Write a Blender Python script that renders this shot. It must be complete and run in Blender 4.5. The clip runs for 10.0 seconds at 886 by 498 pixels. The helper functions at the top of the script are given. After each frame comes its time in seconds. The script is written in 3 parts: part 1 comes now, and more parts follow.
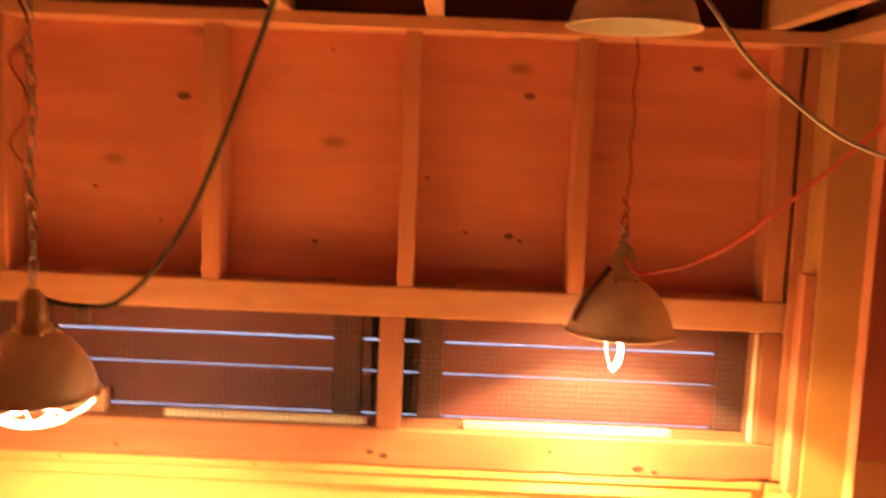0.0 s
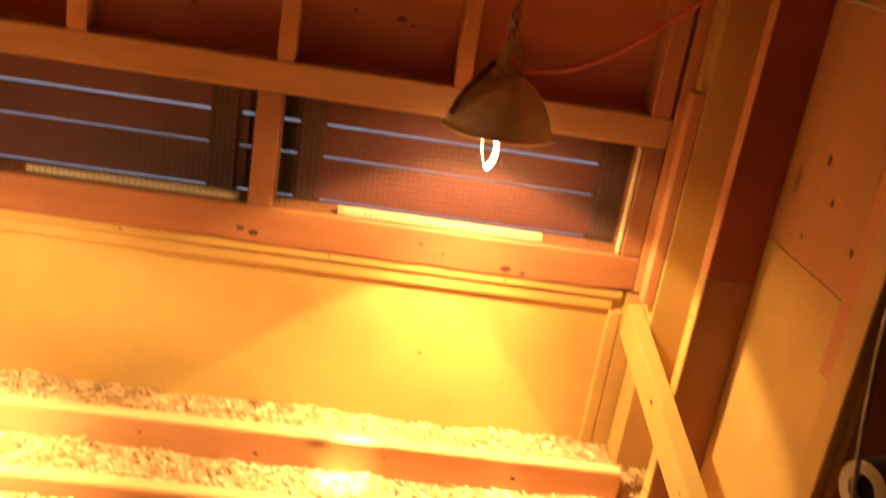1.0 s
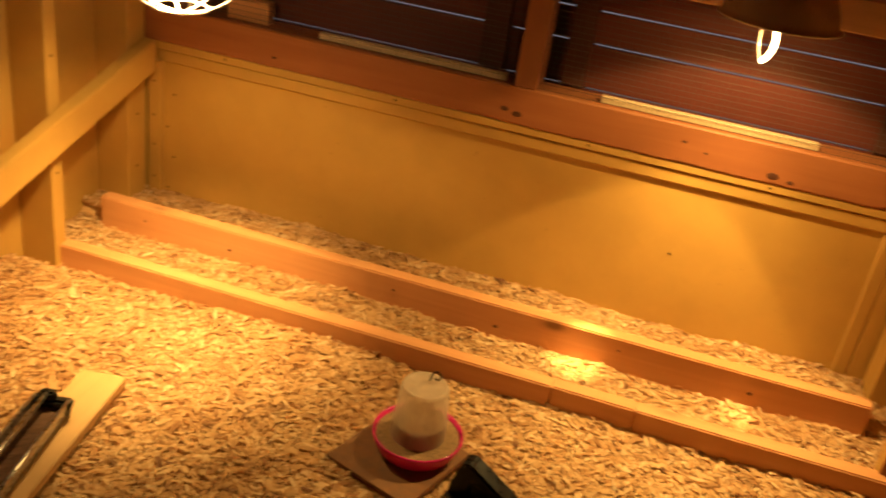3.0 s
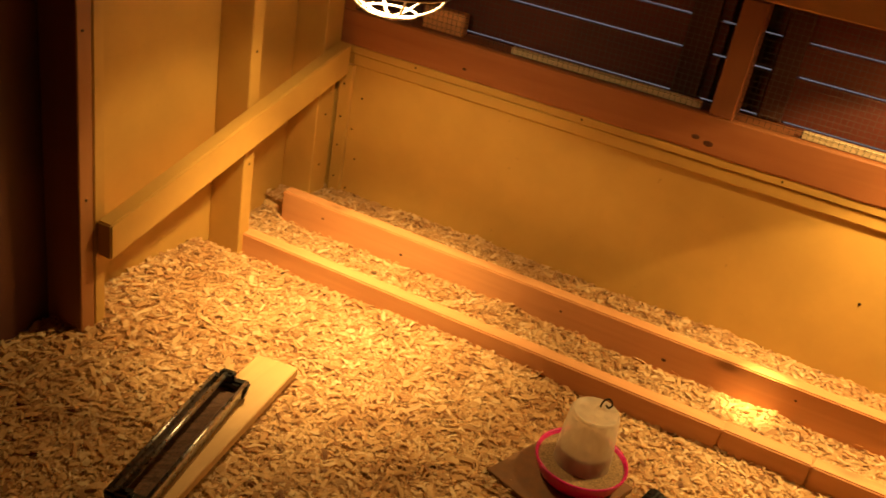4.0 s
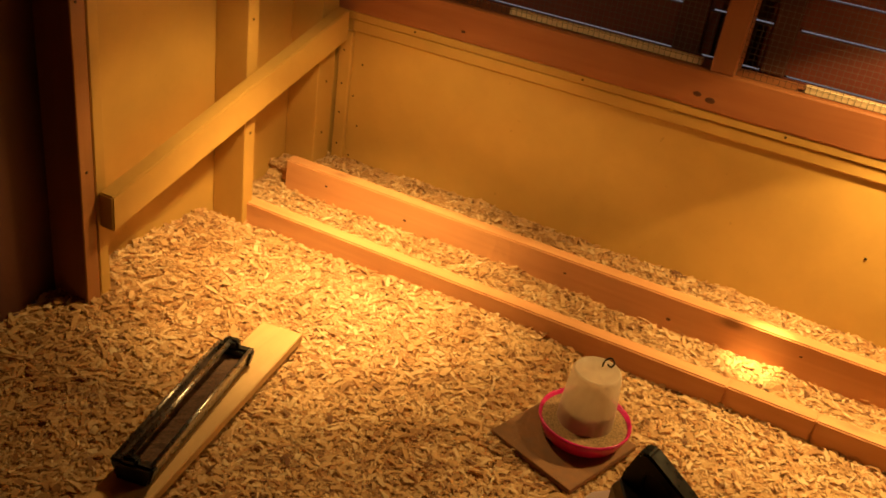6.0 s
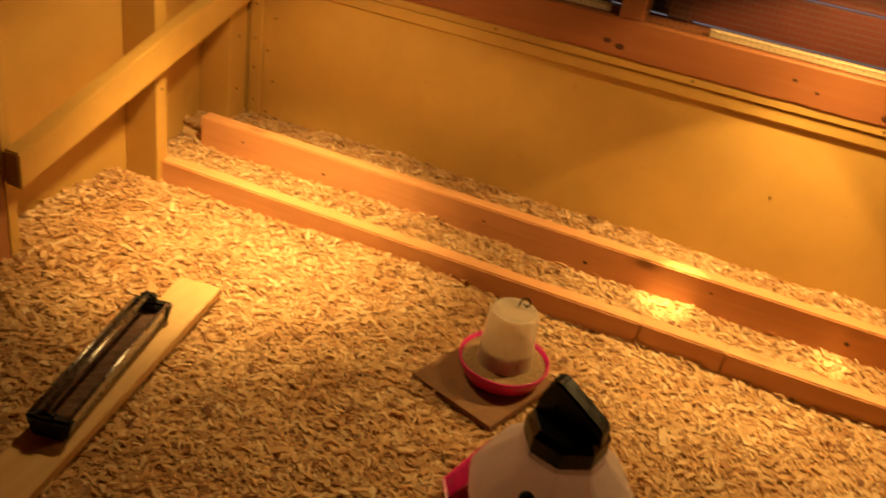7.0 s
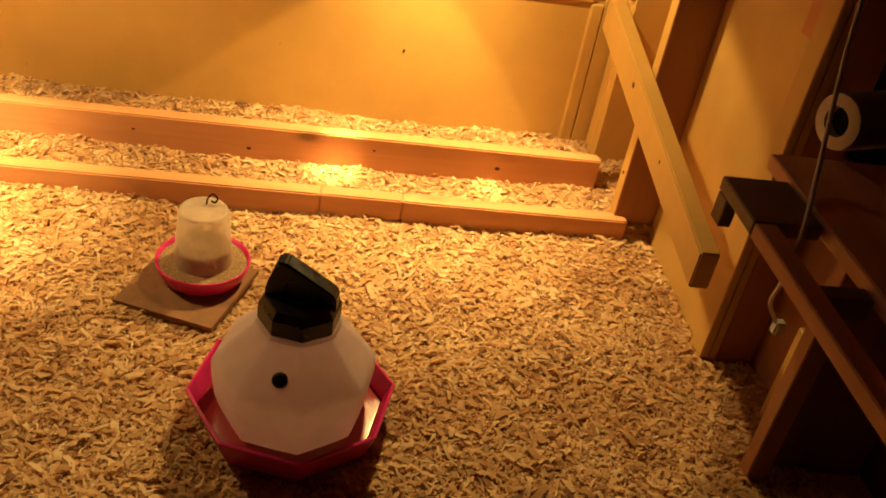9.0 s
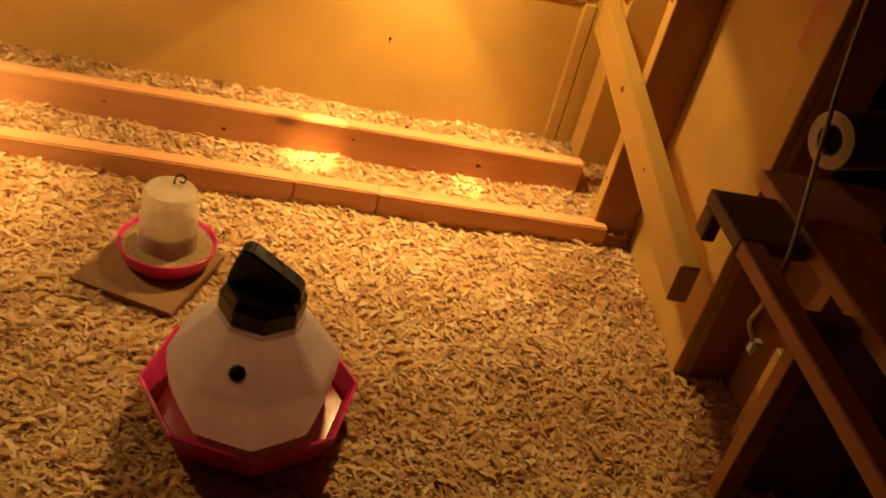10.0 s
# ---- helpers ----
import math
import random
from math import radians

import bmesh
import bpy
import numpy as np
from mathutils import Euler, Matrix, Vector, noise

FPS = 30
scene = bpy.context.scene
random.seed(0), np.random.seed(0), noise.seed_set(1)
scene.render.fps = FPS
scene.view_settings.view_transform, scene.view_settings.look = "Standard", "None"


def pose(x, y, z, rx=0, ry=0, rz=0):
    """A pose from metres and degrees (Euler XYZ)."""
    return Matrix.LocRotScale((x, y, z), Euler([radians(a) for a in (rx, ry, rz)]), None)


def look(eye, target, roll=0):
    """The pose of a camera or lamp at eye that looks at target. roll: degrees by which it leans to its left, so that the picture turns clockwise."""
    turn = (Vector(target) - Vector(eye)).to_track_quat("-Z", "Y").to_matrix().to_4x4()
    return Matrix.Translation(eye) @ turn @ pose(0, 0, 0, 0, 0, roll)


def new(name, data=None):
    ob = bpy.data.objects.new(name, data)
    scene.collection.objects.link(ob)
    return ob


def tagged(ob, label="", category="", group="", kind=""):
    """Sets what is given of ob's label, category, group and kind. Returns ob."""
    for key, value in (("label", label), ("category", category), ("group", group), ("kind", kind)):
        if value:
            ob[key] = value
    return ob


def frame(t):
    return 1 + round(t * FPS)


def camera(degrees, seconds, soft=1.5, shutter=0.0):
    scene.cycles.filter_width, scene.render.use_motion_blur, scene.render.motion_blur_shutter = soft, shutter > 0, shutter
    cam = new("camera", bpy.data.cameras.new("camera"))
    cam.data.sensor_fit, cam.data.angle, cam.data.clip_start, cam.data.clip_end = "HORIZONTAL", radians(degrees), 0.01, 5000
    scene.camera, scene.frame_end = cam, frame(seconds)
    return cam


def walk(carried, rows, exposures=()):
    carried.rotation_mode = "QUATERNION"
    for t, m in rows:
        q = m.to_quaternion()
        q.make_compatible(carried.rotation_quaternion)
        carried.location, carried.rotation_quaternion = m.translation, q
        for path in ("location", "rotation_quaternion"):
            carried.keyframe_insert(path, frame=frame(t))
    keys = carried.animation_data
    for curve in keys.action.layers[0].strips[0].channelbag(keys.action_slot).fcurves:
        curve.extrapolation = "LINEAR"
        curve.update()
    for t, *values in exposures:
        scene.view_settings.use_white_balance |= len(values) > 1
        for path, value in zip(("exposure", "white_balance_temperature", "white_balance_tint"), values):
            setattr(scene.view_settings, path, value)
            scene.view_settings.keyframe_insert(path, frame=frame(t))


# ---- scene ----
cam = camera(51.7, 10.0, 1.7, 0.5)
PATH = [
    (0, (0.099, -1.974, 1.195), (0.092, 0.012, 0.959), 2.4),
    (0.5, (0.176, -1.948, 1.216), (0.268, -0.002, 0.76), 6.1),
    (1, (0.224, -1.927, 1.182), (0.395, -0.045, 0.527), 9.4),
    (1.3, (0.265, -1.92, 1.167), (0.471, -0.086, 0.396), 9.6),
    (1.5, (0.264, -1.913, 1.158), (0.508, -0.112, 0.325), 10.4),
    (2, (0.257, -1.933, 1.144), (0.496, -0.164, 0.242), 9.6),
    (2.5, (0.302, -1.978, 1.14), (0.192, -0.191, 0.248), 10.0),
    (3, (0.294, -1.963, 1.131), (-0.091, -0.221, 0.226), 9.2),
    (3.2, (0.264, -1.963, 1.128), (-0.206, -0.244, 0.219), 9.2),
    (4.3, (0.211, -1.988, 1.09), (-0.485, -0.346, 0.184), 10.6),
    (4.5, (0.225, -1.982, 1.093), (-0.481, -0.35, 0.179), 10.2),
    (5, (0.235, -1.972, 1.096), (-0.47, -0.352, 0.159), 9.1),
    (6.5, (0.257, -1.979, 1.086), (-0.374, -0.357, 0.1), 9.3),
    (7, (0.285, -1.99, 1.07), (-0.236, -0.344, 0.06), 9.7),
    (7.5, (0.315, -1.98, 1.058), (-0.036, -0.316, 0.006), 8.1),
    (8, (0.259, -2.014, 1.042), (0.183, -0.331, -0.037), 8.6),
    (8.5, (0.219, -2.032, 1.038), (0.397, -0.376, -0.07), 10.0),
    (9, (0.181, -2.037, 1.058), (0.49, -0.393, -0.039), 10.7),
    (9.5, (0.154, -2.023, 1.071), (0.481, -0.367, -0.001), 14.8),
    (10, (0.195, -1.991, 1.036), (0.553, -0.359, -0.063), 15.1),
]
walk(cam, [(t, look(e, a, r)) for t, e, a, r in PATH], [
    (0, 3.0, 5200, 15), (0.5, 3.0, 5100, 11), (0.75, 2.75, 5000, 7), (1.0, 1.7, 5300, 4), (1.3, 0.95, 5700, 4),
    (1.6, 0.68, 5900, 6), (2.1, 0.42, 6200, 7), (2.6, 0.1, 6400, 10), (4.3, 0.0, 6400, 13), (7.5, 0.0, 6400, 13), (8.0, 0.0, 6500, 13),
    (8.5, -0.05, 6300, 12), (9, 0.58, 5900, 8), (9.5, 0.6, 5850, 7), (10, 0.3, 6100, 10)])

# ---- light ----
world = bpy.data.worlds.new("dusk")
scene.world = world
world.use_nodes = True
world.node_tree.nodes["Background"].inputs[0].default_value = (0.70, 0.68, 0.78, 1)
world.node_tree.nodes["Background"].inputs[1].default_value = 0.22

GLOW = (1.0, 0.615, 0.185)
LAMP_LEFT = (-0.575, -0.5)
LAMP_RIGHT = (0.447, -0.20)


def lamp_light(name, kind, at, watts, radius, **spot):
    data = bpy.data.lights.new(name, kind)
    data.energy, data.color, data.shadow_soft_size = watts, GLOW, radius
    if spot:
        data.spot_size, data.spot_blend = radians(spot["size"]), spot["blend"]
    ob = new(name, data)
    ob.location = at
    return ob


def aimed(ob, target):
    ob.matrix_world = look(ob.location, target)
    return ob


lamp_light("bulb_light_left", "POINT", (*LAMP_LEFT, 0.782), 1.3, 0.02)
lamp_light("bulb_flood_left", "SPOT", (*LAMP_LEFT, 0.781), 12.5, 0.035, size=126, blend=0.4)
aimed(lamp_light("bulb_beam_left", "SPOT", (*LAMP_LEFT, 0.78), 96.0, 0.03, size=76, blend=1.0), (-0.66, -0.46, 0.0))
lamp_light("bulb_light_right", "POINT", (*LAMP_RIGHT, 0.868), 1.8, 0.015)
lamp_light("bulb_flood_right", "SPOT", (*LAMP_RIGHT, 0.867), 13.5, 0.02, size=120, blend=0.16)
lamp_light("bulb_core_right", "SPOT", (*LAMP_RIGHT, 0.8665), 40.0, 0.03, size=74, blend=1.0)
# the tilted reflector throws a second, wider cone that draws an arch on the back wall
aimed(lamp_light("bulb_beam_right", "SPOT", (*LAMP_RIGHT, 0.866), 19.0, 0.012, size=81, blend=0.06), (0.326, -0.425, 0.0))
# light thrown by the dented reflector
aimed(lamp_light("reflector_glint", "SPOT", (*LAMP_RIGHT, 0.864), 230.0, 0.012, size=10, blend=1.0), (0.245, -0.21, 0.03))
aimed(lamp_light("reflector_glint", "SPOT", (*LAMP_RIGHT, 0.864), 90.0, 0.012, size=8, blend=1.0), (0.60, -0.235, 0.03))


# ---- materials ----
def nodes_of(name, rough=0.6, metal=0.0):
    m = bpy.data.materials.new(name)
    m.use_nodes = True
    t = m.node_tree
    b = t.nodes["Principled BSDF"]
    b.inputs["Roughness"].default_value, b.inputs["Metallic"].default_value = rough, metal
    return m, t, b


def node(t, kind, **values):
    n = t.nodes.new(kind)
    for k, v in values.items():
        n.inputs[k].default_value = v
    return n


def ramp(t, stops):
    r = t.nodes.new("ShaderNodeValToRGB")
    e = r.color_ramp.elements
    while len(e) < len(stops):
        e.new(0.5)
    for el, (p, c) in zip(e, stops):
        el.position, el.color = p, (*c, 1)
    return r


def stretched(t, scale, jitter=True):
    """Object coordinates, scaled per axis, moved apart for each object."""
    co = t.nodes.new("ShaderNodeTexCoord")
    mp = node(t, "ShaderNodeMapping", Scale=scale)
    if jitter:
        info = t.nodes.new("ShaderNodeObjectInfo")
        off = node(t, "ShaderNodeVectorMath")
        off.operation = "SCALE"
        off.inputs[0].default_value = (7.3, 5.1, 9.7)
        t.links.new(info.outputs["Random"], off.inputs["Scale"])
        add = t.nodes.new("ShaderNodeVectorMath")
        t.links.new(co.outputs["Object"], add.inputs[0])
        t.links.new(off.outputs[0], add.inputs[1])
        t.links.new(add.outputs[0], mp.inputs["Vector"])
    else:
        t.links.new(co.outputs["Object"], mp.inputs["Vector"])
    return mp


def bump(t, b, src, strength, dist=0.002):
    n = node(t, "ShaderNodeBump", Strength=strength, Distance=dist)
    t.links.new(src, n.inputs["Height"])
    t.links.new(n.outputs[0], b.inputs["Normal"])


def wood(name, light, dark, axis, knots=0.5, rough=0.6, fine=1.0):
    """Sawn timber with grain along an axis, knots and stains."""
    m, t, b = nodes_of(name, rough)
    i = "xyz".index(axis)
    s = [38.0 * fine] * 3
    s[i] = 2.2
    g = node(t, "ShaderNodeTexNoise", Scale=1.0, Detail=6.0, Roughness=0.6, Distortion=0.6)
    t.links.new(stretched(t, s).outputs[0], g.inputs["Vector"])
    s2 = [9.0] * 3
    s2[i] = 1.3
    w = node(t, "ShaderNodeTexNoise", Scale=1.0, Detail=3.0, Distortion=1.2)
    t.links.new(stretched(t, s2).outputs[0], w.inputs["Vector"])
    mid = tuple((a + c) / 2 for a, c in zip(light, dark))
    r1 = ramp(t, [(0.3, dark), (0.5, mid), (0.68, light)])
    mixv = t.nodes.new("ShaderNodeMath")
    mixv.operation = "MULTIPLY_ADD"
    mixv.inputs[1].default_value = 0.5
    t.links.new(g.outputs["Fac"], mixv.inputs[0])
    half = t.nodes.new("ShaderNodeMath")
    half.operation = "MULTIPLY"
    half.inputs[1].default_value = 0.5
    t.links.new(w.outputs["Fac"], half.inputs[0])
    t.links.new(half.outputs[0], mixv.inputs[2])
    t.links.new(mixv.outputs[0], r1.inputs["Fac"])
    col = r1.outputs["Color"]
    if knots:
        s3 = [9.0] * 3
        s3[i] = 4.2
        v = node(t, "ShaderNodeTexVoronoi", Scale=1.0)
        wob = node(t, "ShaderNodeTexNoise", Scale=30.0, Detail=2.0)
        mp = stretched(t, s3)
        t.links.new(mp.outputs[0], v.inputs["Vector"])
        kr = ramp(t, [(0.0, (1, 1, 1)), (0.06, (1, 1, 1)), (0.13, (0.25, 0.25, 0.25)), (0.2, (0, 0, 0))])
        t.links.new(v.outputs["Distance"], kr.inputs["Fac"])
        k = t.nodes.new("ShaderNodeMath")
        k.operation = "MULTIPLY"
        k.inputs[1].default_value = knots
        t.links.new(kr.outputs["Color"], k.inputs[0])
        mx = t.nodes.new("ShaderNodeMix")
        mx.data_type = "RGBA"
        t.links.new(k.outputs[0], mx.inputs["Factor"])
        t.links.new(col, mx.inputs["A"])
        mx.inputs["B"].default_value = (*[c * 0.28 for c in dark], 1)
        col = mx.outputs["Result"]
    t.links.new(col, b.inputs["Base Color"])
    bump(t, b, g.outputs["Fac"], 0.25)
    return m


def painted(name, colour, rough=0.5, stain=0.16, grain=0.12):
    """Brushed paint over wood: faint roller texture, soft blotches, scuffs."""
    m, t, b = nodes_of(name, rough)
    a = node(t, "ShaderNodeTexNoise", Scale=4.0, Detail=5.0, Roughness=0.6)
    t.links.new(stretched(t, (1, 1, 1)).outputs[0], a.inputs["Vector"])
    f = node(t, "ShaderNodeTexNoise", Scale=220.0, Detail=3.0)
    t.links.new(stretched(t, (1, 1, 0.5)).outputs[0], f.inputs["Vector"])
    lo = tuple(c * (1 - stain) for c in colour)
    r = ramp(t, [(0.32, lo), (0.62, colour)])
    t.links.new(a.outputs["Fac"], r.inputs["Fac"])
    spots = node(t, "ShaderNodeTexNoise", Scale=55.0, Detail=2.0)
    t.links.new(stretched(t, (1, 1, 1)).outputs[0], spots.inputs["Vector"])
    sr = ramp(t, [(0.74, (0, 0, 0)), (0.79, (0.5, 0.5, 0.5))])
    t.links.new(spots.outputs["Fac"], sr.inputs["Fac"])
    mx = t.nodes.new("ShaderNodeMix")
    mx.data_type = "RGBA"
    t.links.new(sr.outputs["Color"], mx.inputs["Factor"])
    t.links.new(r.outputs["Color"], mx.inputs["A"])
    mx.inputs["B"].default_value = (*[c * 0.6 for c in colour], 1)
    t.links.new(mx.outputs["Result"], b.inputs["Base Color"])
    bump(t, b, f.outputs["Fac"], grain, 0.001)
    return m


def plain(name, colour, rough=0.5, metal=0.0, noise_scale=40.0, vary=0.2):
    m, t, b = nodes_of(name, rough, metal)
    n = node(t, "ShaderNodeTexNoise", Scale=noise_scale, Detail=4.0)
    t.links.new(stretched(t, (1, 1, 1)).outputs[0], n.inputs["Vector"])
    r = ramp(t, [(0.3, tuple(c * (1 - vary) for c in colour)), (0.7, colour)])
    t.links.new(n.outputs["Fac"], r.inputs["Fac"])
    t.links.new(r.outputs["Color"], b.inputs["Base Color"])
    rr = ramp(t, [(0.3, (rough * 0.8,) * 3), (0.7, (min(1, rough * 1.2),) * 3)])
    t.links.new(n.outputs["Fac"], rr.inputs["Fac"])
    t.links.new(rr.outputs["Color"], b.inputs["Roughness"])
    return m


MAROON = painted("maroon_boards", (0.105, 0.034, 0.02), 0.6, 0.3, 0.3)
TAN = painted("tan_paint", (0.57, 0.345, 0.085))
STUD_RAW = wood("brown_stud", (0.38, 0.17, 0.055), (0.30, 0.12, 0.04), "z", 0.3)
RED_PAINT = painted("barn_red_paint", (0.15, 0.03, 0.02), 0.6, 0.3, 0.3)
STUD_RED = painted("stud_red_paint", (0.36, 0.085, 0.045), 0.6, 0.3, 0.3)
DARK_RED = painted("dark_red_paint", (0.09, 0.025, 0.015), 0.7, 0.3, 0.3)
PLY = wood("raw_plywood", (0.74, 0.28, 0.105), (0.58, 0.19, 0.065), "x", 0.55, 0.65, 0.5)
PLY_SIDE = wood("knotty_sheathing", (0.50, 0.25, 0.085), (0.40, 0.19, 0.06), "z", 0.7, 0.6, 0.6)
PINE_X = wood("pine_along_x", (0.70, 0.36, 0.16), (0.56, 0.26, 0.10), "x", 0.8)
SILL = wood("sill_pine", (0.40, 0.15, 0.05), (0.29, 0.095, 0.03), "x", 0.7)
HEADER = wood("header_pine", (0.56, 0.29, 0.11), (0.36, 0.16, 0.055), "x", 0.85, 0.6, 0.8)
# darkened pine: the shade above the lamps' cut-off is put into this colour
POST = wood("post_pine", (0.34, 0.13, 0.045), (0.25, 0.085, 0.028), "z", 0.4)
PINE_Y = wood("pine_along_y", (0.58, 0.36, 0.17), (0.42, 0.22, 0.09), "y", 0.5)
PINE_Z = wood("pine_along_z", (0.62, 0.27, 0.10), (0.46, 0.18, 0.06), "z", 0.5)
PALE_PINE = wood("pale_pine", (0.70, 0.46, 0.20), (0.56, 0.33, 0.13), "y", 0.3)
PALE_STRIP = wood("pale_strip", (0.76, 0.60, 0.38), (0.62, 0.45, 0.25), "x", 0.0)
CEIL = wood("ceiling_boards", (0.20, 0.075, 0.04), (0.12, 0.04, 0.02), "y", 0.4)
DARK_SHELF = wood("dark_shelf", (0.19, 0.115, 0.075), (0.13, 0.075, 0.05), "x", 0.2)
PANEL_BROWN = wood("brown_panel", (0.26, 0.13, 0.07), (0.18, 0.085, 0.045), "z", 0.2)
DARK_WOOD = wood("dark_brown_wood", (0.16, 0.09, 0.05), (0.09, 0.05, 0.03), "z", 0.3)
SHELF_TOP = wood("shelf_wood", (0.62, 0.31, 0.17), (0.46, 0.21, 0.11), "y", 0.3)
METAL = plain("spun_aluminium", (0.80, 0.72, 0.70), 0.36, 0.3, 24, 0.1)
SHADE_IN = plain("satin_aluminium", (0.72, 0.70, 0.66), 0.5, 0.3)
GALV = plain("galvanised_steel", (0.55, 0.55, 0.56), 0.3, 0.95, 120, 0.3)
WIRE = plain("galvanised_wire", (0.12, 0.10, 0.09), 0.6, 0.4)
BRIGHT = plain("polished_screw", (0.92, 0.88, 0.82), 0.16, 1.0, 60, 0.05)
BRASS = plain("brass_socket", (0.60, 0.50, 0.32), 0.35, 0.8)
BLACK = plain("black_plastic", (0.018, 0.018, 0.02), 0.32, 0, 80, 0.3)
RUBBER = plain("black_rubber", (0.008, 0.007, 0.007), 0.85)
RED_PLASTIC = plain("red_plastic", (0.66, 0.018, 0.19), 0.22, 0, 30, 0.2)
ORANGE = plain("orange_vinyl", (0.75, 0.13, 0.05), 0.4)
WHITE_CORD = plain("grey_cord", (0.55, 0.52, 0.48), 0.45)
FEED = plain("feed_crumble", (0.46, 0.29, 0.14), 0.95, 0, 320, 0.7)
CARD = plain("brown_board", (0.27, 0.13, 0.055), 0.8, 0, 50, 0.3)
PAPER = plain("white_paper", (0.62, 0.58, 0.53), 0.8, 0, 40, 0.1)
BLUE_WRAP = plain("blue_grey_wrap", (0.20, 0.25, 0.34), 0.35, 0, 14, 0.3)
KNOT = plain("dark_knot", (0.10, 0.03, 0.012), 0.6, 0, 300, 0.5)
PLY_KNOT = plain("plywood_knot", (0.27, 0.085, 0.03), 0.65, 0, 120, 0.5)
TROUGH_FEED = plain("dark_mash", (0.17, 0.085, 0.05), 0.95, 0, 260, 0.6)
RECESS = plain("scuffed_grey_plastic", (0.17, 0.16, 0.14), 0.5, 0, 60, 0.3)
NAIL = plain("dark_nail", (0.05, 0.035, 0.025), 0.6, 0.5)


def milky(name, colour, alpha_mix=0.5, rough=0.35, clear=0.0):
    """Milky, half see-through polythene."""
    m, t, b = nodes_of(name, rough)
    out = t.nodes["Material Output"]
    n = node(t, "ShaderNodeTexNoise", Scale=18.0, Detail=4.0)
    t.links.new(stretched(t, (1, 1, 1)).outputs[0], n.inputs["Vector"])
    r = ramp(t, [(0.3, tuple(c * 0.86 for c in colour)), (0.7, colour)])
    t.links.new(n.outputs["Fac"], r.inputs["Fac"])
    t.links.new(r.outputs["Color"], b.inputs["Base Color"])
    tr = t.nodes.new("ShaderNodeBsdfTranslucent")
    t.links.new(r.outputs["Color"], tr.inputs["Color"])
    mx = t.nodes.new("ShaderNodeMixShader")
    mx.inputs[0].default_value = alpha_mix
    t.links.new(b.outputs[0], mx.inputs[1])
    t.links.new(tr.outputs[0], mx.inputs[2])
    last = mx
    if clear:
        tp = t.nodes.new("ShaderNodeBsdfTransparent")
        last = t.nodes.new("ShaderNodeMixShader")
        last.inputs[0].default_value = clear
        t.links.new(mx.outputs[0], last.inputs[1])
        t.links.new(tp.outputs[0], last.inputs[2])
    t.links.new(last.outputs[0], out.inputs["Surface"])
    return m


MILKY = milky("milky_polythene", (0.90, 0.80, 0.84), 0.6)
JAR = milky("clouded_jar", (0.84, 0.76, 0.64), 0.45, 0.3, 0.5)


def glowing(name, colour, strength):
    m, t, b = nodes_of(name)
    b.inputs["Base Color"].default_value = (0.8, 0.7, 0.5, 1)
    b.inputs["Emission Color"].default_value = (*colour, 1)
    b.inputs["Emission Strength"].default_value = strength
    return m


FILAMENT = glowing("lit_bulb", (1.0, 0.72, 0.36), 14.0)


def chip_material():
    m, t, b = nodes_of("wood_shavings", 0.75)
    g = t.nodes.new("ShaderNodeNewGeometry")
    r = ramp(t, [(0.0, (0.22, 0.10, 0.045)), (0.05, (0.50, 0.29, 0.13)), (0.3, (0.72, 0.47, 0.22)), (0.75, (0.86, 0.63, 0.34)), (1.0, (0.95, 0.78, 0.50))])
    t.links.new(g.outputs["Random Per Island"], r.inputs["Fac"])
    n = node(t, "ShaderNodeTexNoise", Scale=5.0, Detail=4.0)
    t.links.new(stretched(t, (1, 1, 1), False).outputs[0], n.inputs["Vector"])
    d = ramp(t, [(0.35, (0.82, 0.72, 0.62)), (0.6, (1, 1, 1))])
    t.links.new(n.outputs["Fac"], d.inputs["Fac"])
    mx = t.nodes.new("ShaderNodeMix")
    mx.data_type, mx.blend_type = "RGBA", "MULTIPLY"
    mx.inputs["Factor"].default_value = 1.0
    t.links.new(r.outputs["Color"], mx.inputs["A"])
    t.links.new(d.outputs["Color"], mx.inputs["B"])
    t.links.new(mx.outputs["Result"], b.inputs["Base Color"])
    thin = t.nodes.new("ShaderNodeBsdfTranslucent")
    t.links.new(mx.outputs["Result"], thin.inputs["Color"])
    both = t.nodes.new("ShaderNodeMixShader")
    both.inputs[0].default_value = 0.42
    t.links.new(b.outputs[0], both.inputs[1])
    t.links.new(thin.outputs[0], both.inputs[2])
    t.links.new(both.outputs[0], t.nodes["Material Output"].inputs["Surface"])
    return m


CHIPS = chip_material()
BEDDING = plain("trodden_bedding", (0.66, 0.42, 0.19), 0.9, 0, 190, 0.35)


# ---- building helpers ----
def thing(name, at, label, category, group="", kind=""):
    e = new(name)
    e.location = at
    e.empty_display_size = 0.05
    return tagged(e, label, category, group, kind)


def part(name, bm, material, parent=None, label="", smooth=False):
    """Links a bmesh, laid out in the world's metres, as one mesh under a thing or a part."""
    me = bpy.data.meshes.new(name)
    bm.to_mesh(me)
    bm.free()
    for mat in (material if isinstance(material, (list, tuple)) else [material]):
        me.materials.append(mat)
    if smooth:
        me.polygons.foreach_set("use_smooth", [True] * len(me.polygons))
    ob = new(name, me)
    if parent:
        ob.parent = parent
        if parent.data is None:
            ob.matrix_parent_inverse = Matrix.Translation(-parent.location)
    if label:
        ob["label"] = label
    return ob


def setting(name, bm, material, label, category):
    return tagged(part(name, bm, material), label, category, kind="structure")


